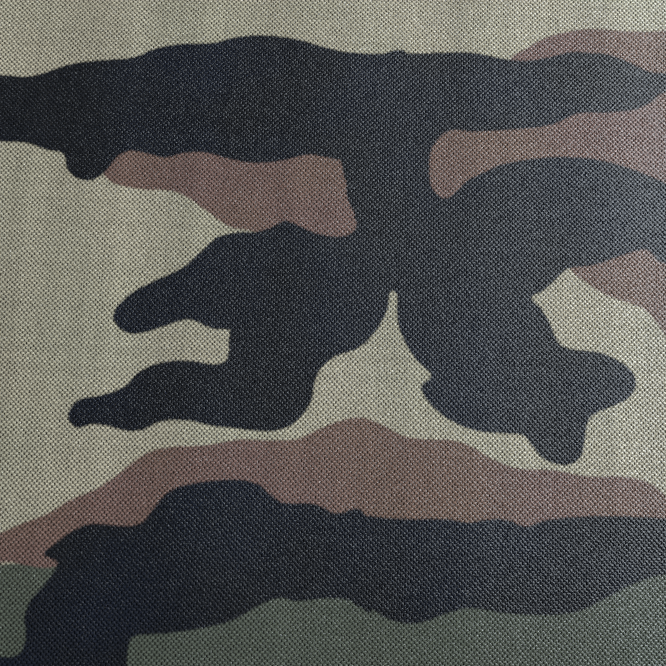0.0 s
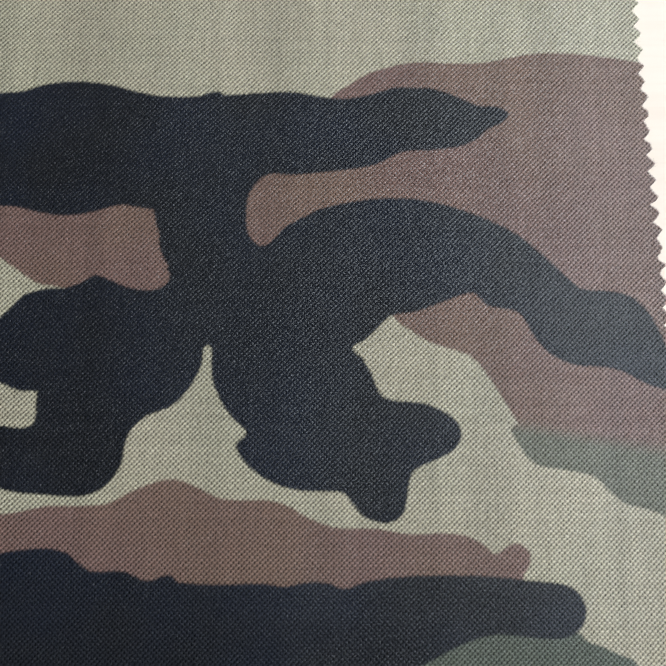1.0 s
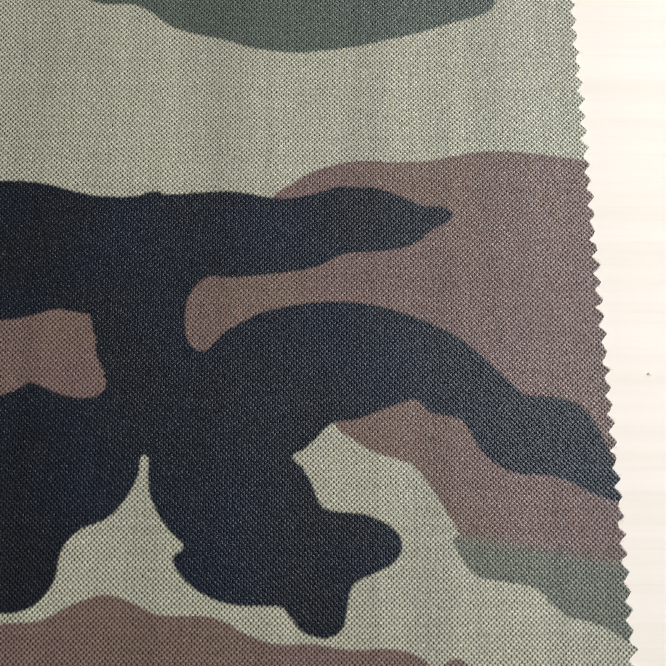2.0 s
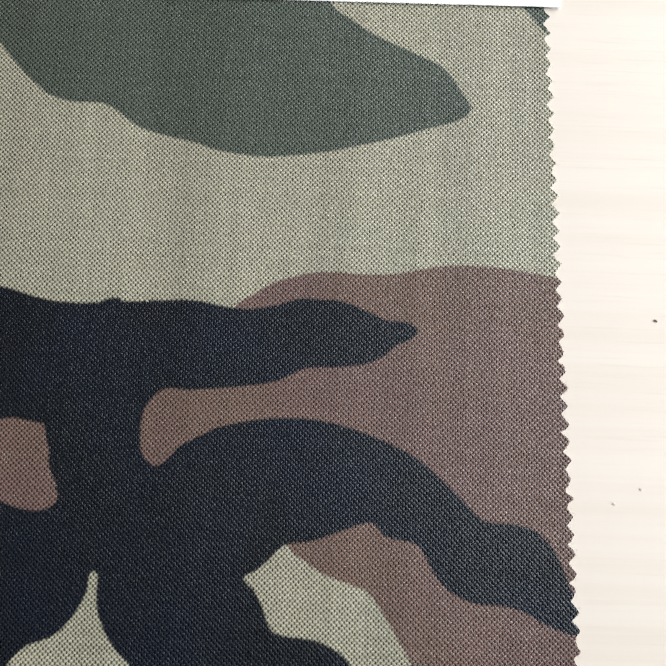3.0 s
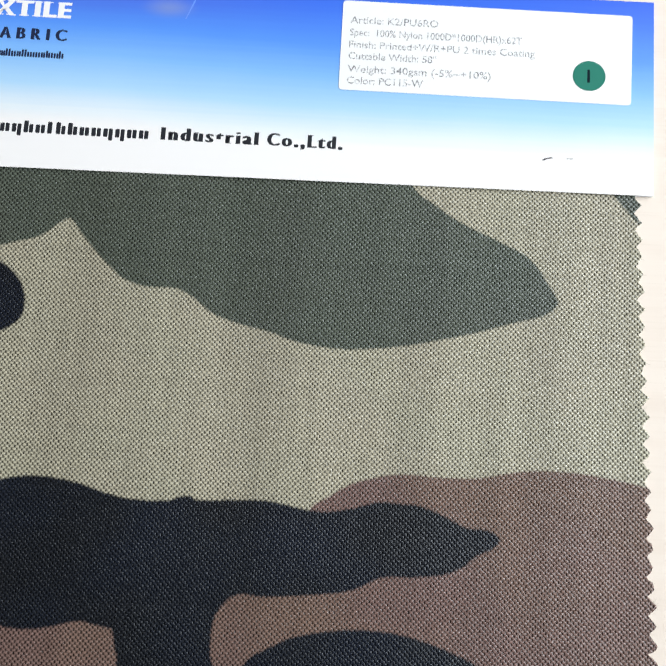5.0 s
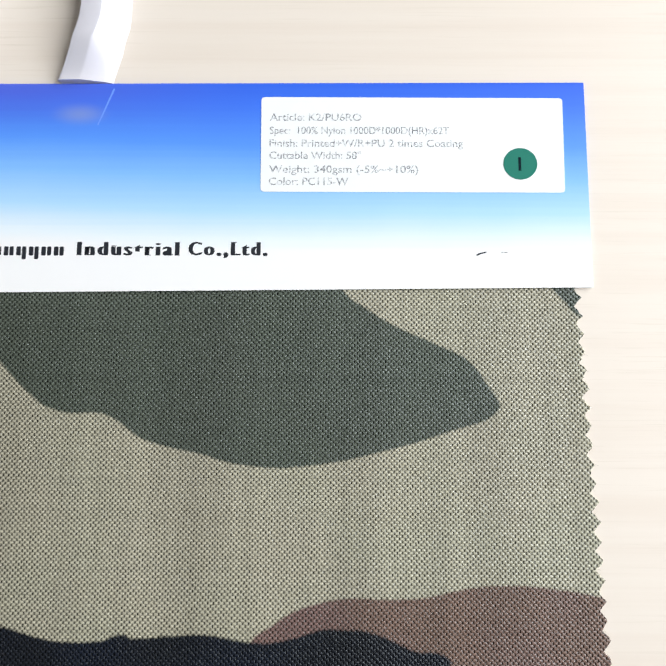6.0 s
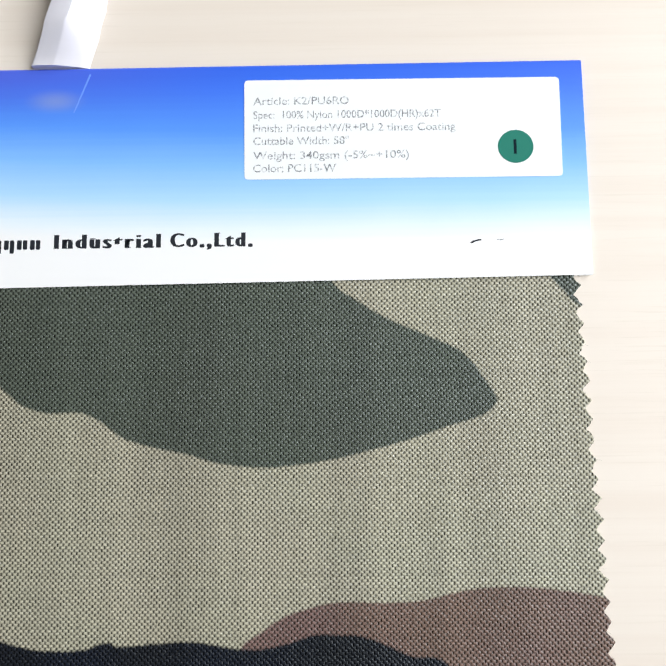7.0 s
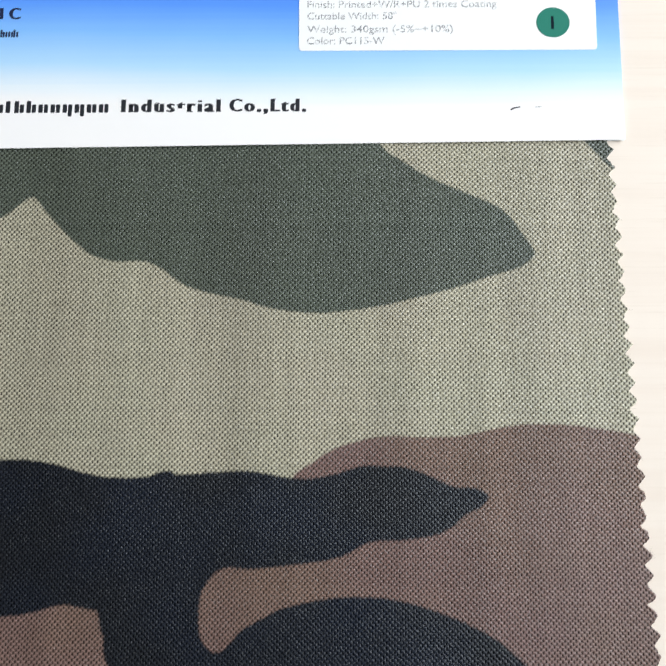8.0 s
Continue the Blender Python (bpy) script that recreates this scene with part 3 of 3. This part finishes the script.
# feet of the stems, as (place across the letter, at the top or the base)
FEET = {"I": ((0.5, 0), (0.5, 1)), "n": ((0.12, 0), (0.88, 0)), "d": ((0.85, 0),), "u": ((0.12, 2), (0.86, 0)), "r": ((0.25, 0),),
        "i": ((0.5, 0),), "a": ((0.88, 0),), "l": ((0.5, 0), (0.4, 1)), "L": ((0.2, 0), (0.2, 1)), "t": ((0.6, 0),),
        "T": ((0.5, 0),), "E": ((0.15, 0), (0.15, 1)), "X": ((0.1, 0), (0.9, 0), (0.1, 1), (0.9, 1)),
        "F": ((0.15, 0), (0.15, 1)), "A": ((0.1, 0), (0.9, 0)), "B": ((0.1, 0), (0.1, 1)), "R": ((0.15, 0), (0.9, 0), (0.15, 1))}


def word(text, x, y, width, height, material, parent, across=0.072, upward=-0.003, spacing=1.33, z=CARD_TOP, foot=0.13, worn=""):
    """Bold display print with thick stems and fine serifs: every letter a piece of its own; worn letters have lost their feet."""
    whole, co = glyphs(text, 0.0, spacing)
    left, wide = co[:, 0].min(), width / np.ptp(co[:, 0])
    bpy.data.meshes.remove(whole)
    high = height / 0.70
    for k, char in enumerate(text):
        upto, co = glyphs(text[:k + 1], 0.0, spacing)
        far = co[:, 0].max()
        bpy.data.meshes.remove(upto)
        data, co = glyphs(char, 0.0, spacing)
        shift = x + (far - co[:, 0].max() - left) * wide
        lo, hi, up = co[:, 0].min(), co[:, 0].max(), co[:, 1].max()
        co = swell(data, across, 0.03 if char in ".," else upward)
        if char in worn:
            co[:, 1] = np.maximum(co[:, 1], 0.36 * up)
        elif char in FEET and foot:
            bm = bmesh.new()
            bm.from_mesh(data)
            for at, level in FEET[char]:
                mid = lo + 0.045 + (hi - lo - 0.09) * at
                base = 0.0 if level == 0 else (up if level == 1 else 0.5) - 0.04
                vs = [bm.verts.new((mid + sx * foot, base + sy * 0.04, sz * 0.0035)) for sz in (-1, 1) for sx, sy in ((-1, 0), (1, 0), (1, 1), (-1, 1))]
                for f in ((3, 2, 1, 0), (4, 5, 6, 7), (0, 1, 5, 4), (1, 2, 6, 5), (2, 3, 7, 6), (3, 0, 4, 7)):
                    bm.faces.new([vs[i] for i in f])
            bm.to_mesh(data)
            bm.free()
            co = np.array([v.co[:] for v in data.vertices])
        printed(data, co, shift, y, wide, high, z, "letter", material, parent)


def bars(letters, x, y, name, material, parent, tall, low, z=CARD_TOP):
    """Unlettered marks: upright bars, (advance, width, up, down) each."""
    for advance, width, up, down in letters:
        plan = rounded(place_mm([(x, y - down * low), (x + width, y - down * low), (x + width, y + up * tall), (x, y + up * tall)]), 0.0004 * tall / 3, 3)
        part(name, slab(plan, z, z + 0.00003), material, parent)
        x += advance


def header_card():
    base = new("header_card")
    left, right = -207.0, 94.7
    # folded stock: back leaf, rounded fold along the upper edge, front leaf over the cloth
    profile = [(-30, 0.02), (32.2, 0.02), (33.4, 0.10), (33.9, 0.35), (34.0, 0.55), (33.9, 0.75), (33.4, 0.99), (32.2, 1.05), (0, 1.05), (-30, 1.05),
               (-30, 0.85), (32.0, 0.85), (33.0, 0.78), (33.4, 0.6), (33.3, 0.42), (32.6, 0.28), (-30, 0.2)]
    bm = bmesh.new()
    rings = []
    columns = 25
    for i in range(columns):
        k = i / (columns - 1)
        x = left + (right - left) * k
        ring = []
        for y, z in profile:
            skew = (x - 10) * (0.0124 if y < -20 else 0.004) + (1.2 if y < -20 else -0.45)
            ring.append(bm.verts.new(((x + (0.25 * (34 - y) / 64 if i == columns - 1 else 0)) * 0.001, (y + skew) * 0.001, z * 0.001)))
        rings.append(ring)
    count = len(profile)
    for a, b in zip(rings, rings[1:]):
        for i in range(count):
            j = (i + 1) % count
            bm.faces.new((a[i], b[i], b[j], a[j]))
    # the end faces: two leaves joined at the fold
    for ring, flip in ((rings[0], False), (rings[-1], True)):
        for i in range(8):
            j = count - 1 - i
            face = [ring[i], ring[i + 1], ring[j - 1], ring[j]]
            if len(set(face)) == 4:
                bm.faces.new(face[::-1] if flip else face)
    bmesh.ops.recalc_face_normals(bm, faces=bm.faces)
    part("folded_card", bm, CARD, base, "glossy card printed blue fading to white")
    word("TEXTILE", -117.0, 18.3, 32.8, 5.0, WHITE_INK, base, 0.07, 0.02, spacing=1.2, foot=0.19)
    word("FABRIC", -108.6, 10.7, 24.1, 3.7, NAVY_INK, base, 0.065, 0.0, spacing=1.75, foot=0.1)
    rng = random.Random(3)
    bars([(rng.choice((0.7, 0.85)), 0.6, rng.choice((1, 1, 1, 1.4)), 0) for _ in range(34)], -111.6, 4.9, "web_address_bar", NAVY_INK, base, 1.7, 0.5)
    # the maker's name: plain upright strokes, a pair for each broad letter
    tall, broad = ((1.62, 1.35, 1.4, 0), (1.98, 1.2, 1, 0)), ((1.62, 1.3, 1, 0), (1.98, 1.2, 1, 0))
    tail, slim = ((1.62, 1.3, 1, 0), (1.98, 1.2, 1, 1)), ((2.0, 1.35, 1.4, 0),)
    bars(tall + tall + broad + broad + tail + tall + broad + slim, -112.0, -19.1, "maker_name_bar", INK, base, 2.65, 1.1)
    bars(tall + tall + broad + broad + tail + tail + broad + broad, -84.2, -19.1, "maker_name_bar", INK, base, 2.65, 1.1)
    word("Industrial", -52.0, -18.95, 28.7, 4.0, INK, base, worn="t")
    word("Co.,Ltd.", -20.0, -18.85, 22.0, 4.0, INK, base)
    # stray marks and a scratch
    part("ink_mark", slab(place_mm([(61.8, -18.6), (62.6, -18.0), (64.8, -17.5), (65.0, -17.9), (63.4, -18.2), (62.4, -18.7)]), CARD_TOP, CARD_TOP + 0.00003), INK, base)
    part("ink_mark", slab(place_mm([(69.0, -17.9), (69.4, -17.6), (71.2, -17.6), (70.6, -17.9)]), CARD_TOP, CARD_TOP + 0.00003), GREY_INK, base)
    part("scratch", slab(place_mm([(-48.4, 20.1), (-48.05, 20.1), (-43.6, 31.4), (-44.15, 31.4)]), CARD_TOP, CARD_TOP + 0.00003), SCRATCH, base, "fine pale scratch")
    # the paper label
    z = CARD_TOP + 0.00012
    label = part("paper_label", slab(rounded(place_mm([(0, 0), (88.0, 0), (88.2, 28.7), (-0.2, 28.9)]), 0.0012), CARD_TOP, z), PAPER, base,
                 "white rounded paper label with faded grey print")
    rows_ = (("Article: K2/PU6RO", 21.6, 26.8), ("Spec:  100% Nylon 1000D*1000D(HR)x62T", 17.55, 52.4), ("Finish: Printed+W/R+PU 2 times Coating", 13.65, 56.4),
             ("Cuttable Width: 58\"", 9.95, 26.6), ("Weight: 340gsm (-5%~+10%)", 5.75, 43.3), ("Color: PC115-W", 2.05, 23.0))
    for text, y, width in rows_:
        lettering(text, 2.4, y, width, 2.25, "printed_line", GREY_INK, label, 0.004, z)
    ring = [(75.35 + 4.9 * math.cos(i * math.tau / 48), 8.6 + 4.75 * math.sin(i * math.tau / 48)) for i in range(48)]
    part("round_sticker", slab(place_mm(ring), z, z + 0.0001), TEAL, label, "round teal paper sticker")
    lettering("1", 74.75, 6.5, 0.8, 4.1, "numeral", TEAL_INK, label, 0.01, z + 0.0001)
    base.scale = (0.9943, 0.9943, 1.0)
    base.location = (0.00011, -0.0004, 0.0)
    tagged(base, "folded header card fading from blue to white, clipped over the fabric", "header card")


header_card()


# ---- the plastic hook ----
def hook():
    """A white arch with a faceted face, lying behind the card."""
    line = [(-53.6, 33.0), (-52.2, 36.0), (-49.4, 41.5), (-47.6, 46.5), (-46.6, 50.0), (-46.3, 54.0), (-46.3, 60.0), (-46.3, 74.0)]
    for i in range(1, 15):
        a = math.pi * i / 14
        line.append((-70.0 + 23.7 * math.cos(a), 74.0 + 23.7 * math.sin(a)))
    line += [(-93.9, 66.0), (-93.8, 54.0), (-94.4, 48.0), (-94.6, 44.0), (-94.8, 42.4)]
    fine_line = []
    for a, b in zip(line, line[1:]):
        steps = max(1, round(math.dist(a, b) / 1.2)) if a[1] < 62 and a[0] > -60 else 2
        fine_line += [(a[0] + (b[0] - a[0]) * s / steps, a[1] + (b[1] - a[1]) * s / steps) for s in range(steps)]
    line = fine_line + [line[-1]]
    side = [(6.1, 0.0), (6.3, 6.6), (6.0, 7.1), (5.5, 7.2), (0.5, 7.7), (-0.3, 7.6), (-4.6, 3.4), (-6.3, 0.9), (-6.6, 0.0)]
    bm = bmesh.new()
    rings = []
    for i, p in enumerate(line):
        a, b = line[max(i - 1, 0)], line[min(i + 1, len(line) - 1)]
        d = (Vector(b) - Vector(a)).normalized()
        n_ = Vector((-d.y, d.x)) if p[1] > 56 or p[0] < -60 else Vector((-1.0, 0.0))
        k = min(1.0, max(0.0, (p[1] - 33.0) / 13)) if p[0] > -60 else min(1.0, max(0.0, (p[1] - 42.0) / 5))
        flare = 1.0 + 0.42 * (1 - k) if p[0] > -60 else 1.0
        rise = 0.34 + 0.66 * k * k * (3 - 2 * k) if k < 1 else 1.0
        wide = [(s if s > 0 else s * flare, h) for s, h in side]
        rings.append([bm.verts.new(((p[0] + n_.x * s) * 0.001, (p[1] + n_.y * s) * 0.001, h * 0.001 * rise)) for s, h in wide])
    for a, b in zip(rings, rings[1:]):
        for i in range(len(side)):
            j = (i + 1) % len(side)
            bm.faces.new((a[i], a[j], b[j], b[i]))
    bm.faces.new(rings[0][::-1])
    bm.faces.new(rings[-1])
    bmesh.ops.recalc_face_normals(bm, faces=bm.faces)
    for face in bm.faces:
        face.smooth = True
    ob = part("plastic_hook", bm, PLASTIC)
    ob.data.set_sharp_from_angle(angle=radians(33))
    tagged(ob, "glossy white plastic hanging hook lying behind the card", "hook")


hook()


# ---- specks on the table ----
def speck(x, y, size, seed, material, label):
    bm = bmesh.new()
    bmesh.ops.create_icosphere(bm, subdivisions=2, radius=size * 0.001)
    rng = random.Random(seed)
    for v in bm.verts:
        v.co *= rng.uniform(0.75, 1.2)
        v.co.x *= 1.5
        v.co.z = v.co.z * 0.5 + size * 0.0005
    ob = part("dust_speck", bm, material)
    ob.location = (x * 0.001, y * 0.001, 0.0)
    ob.rotation_euler = (0.0, 0.0, -0.5)
    tagged(ob, label, "speck", "dust specks")


speck(116.9, -171.8, 0.3, 2, DUST, "tiny greyish dust speck on the pale table")
speck(109.2, -176.1, 0.34, 3, DUST, "tiny greyish dust speck on the pale table")
speck(122.0, -123.6, 0.36, 5, GRIT, "tiny dark crumb on the pale table")
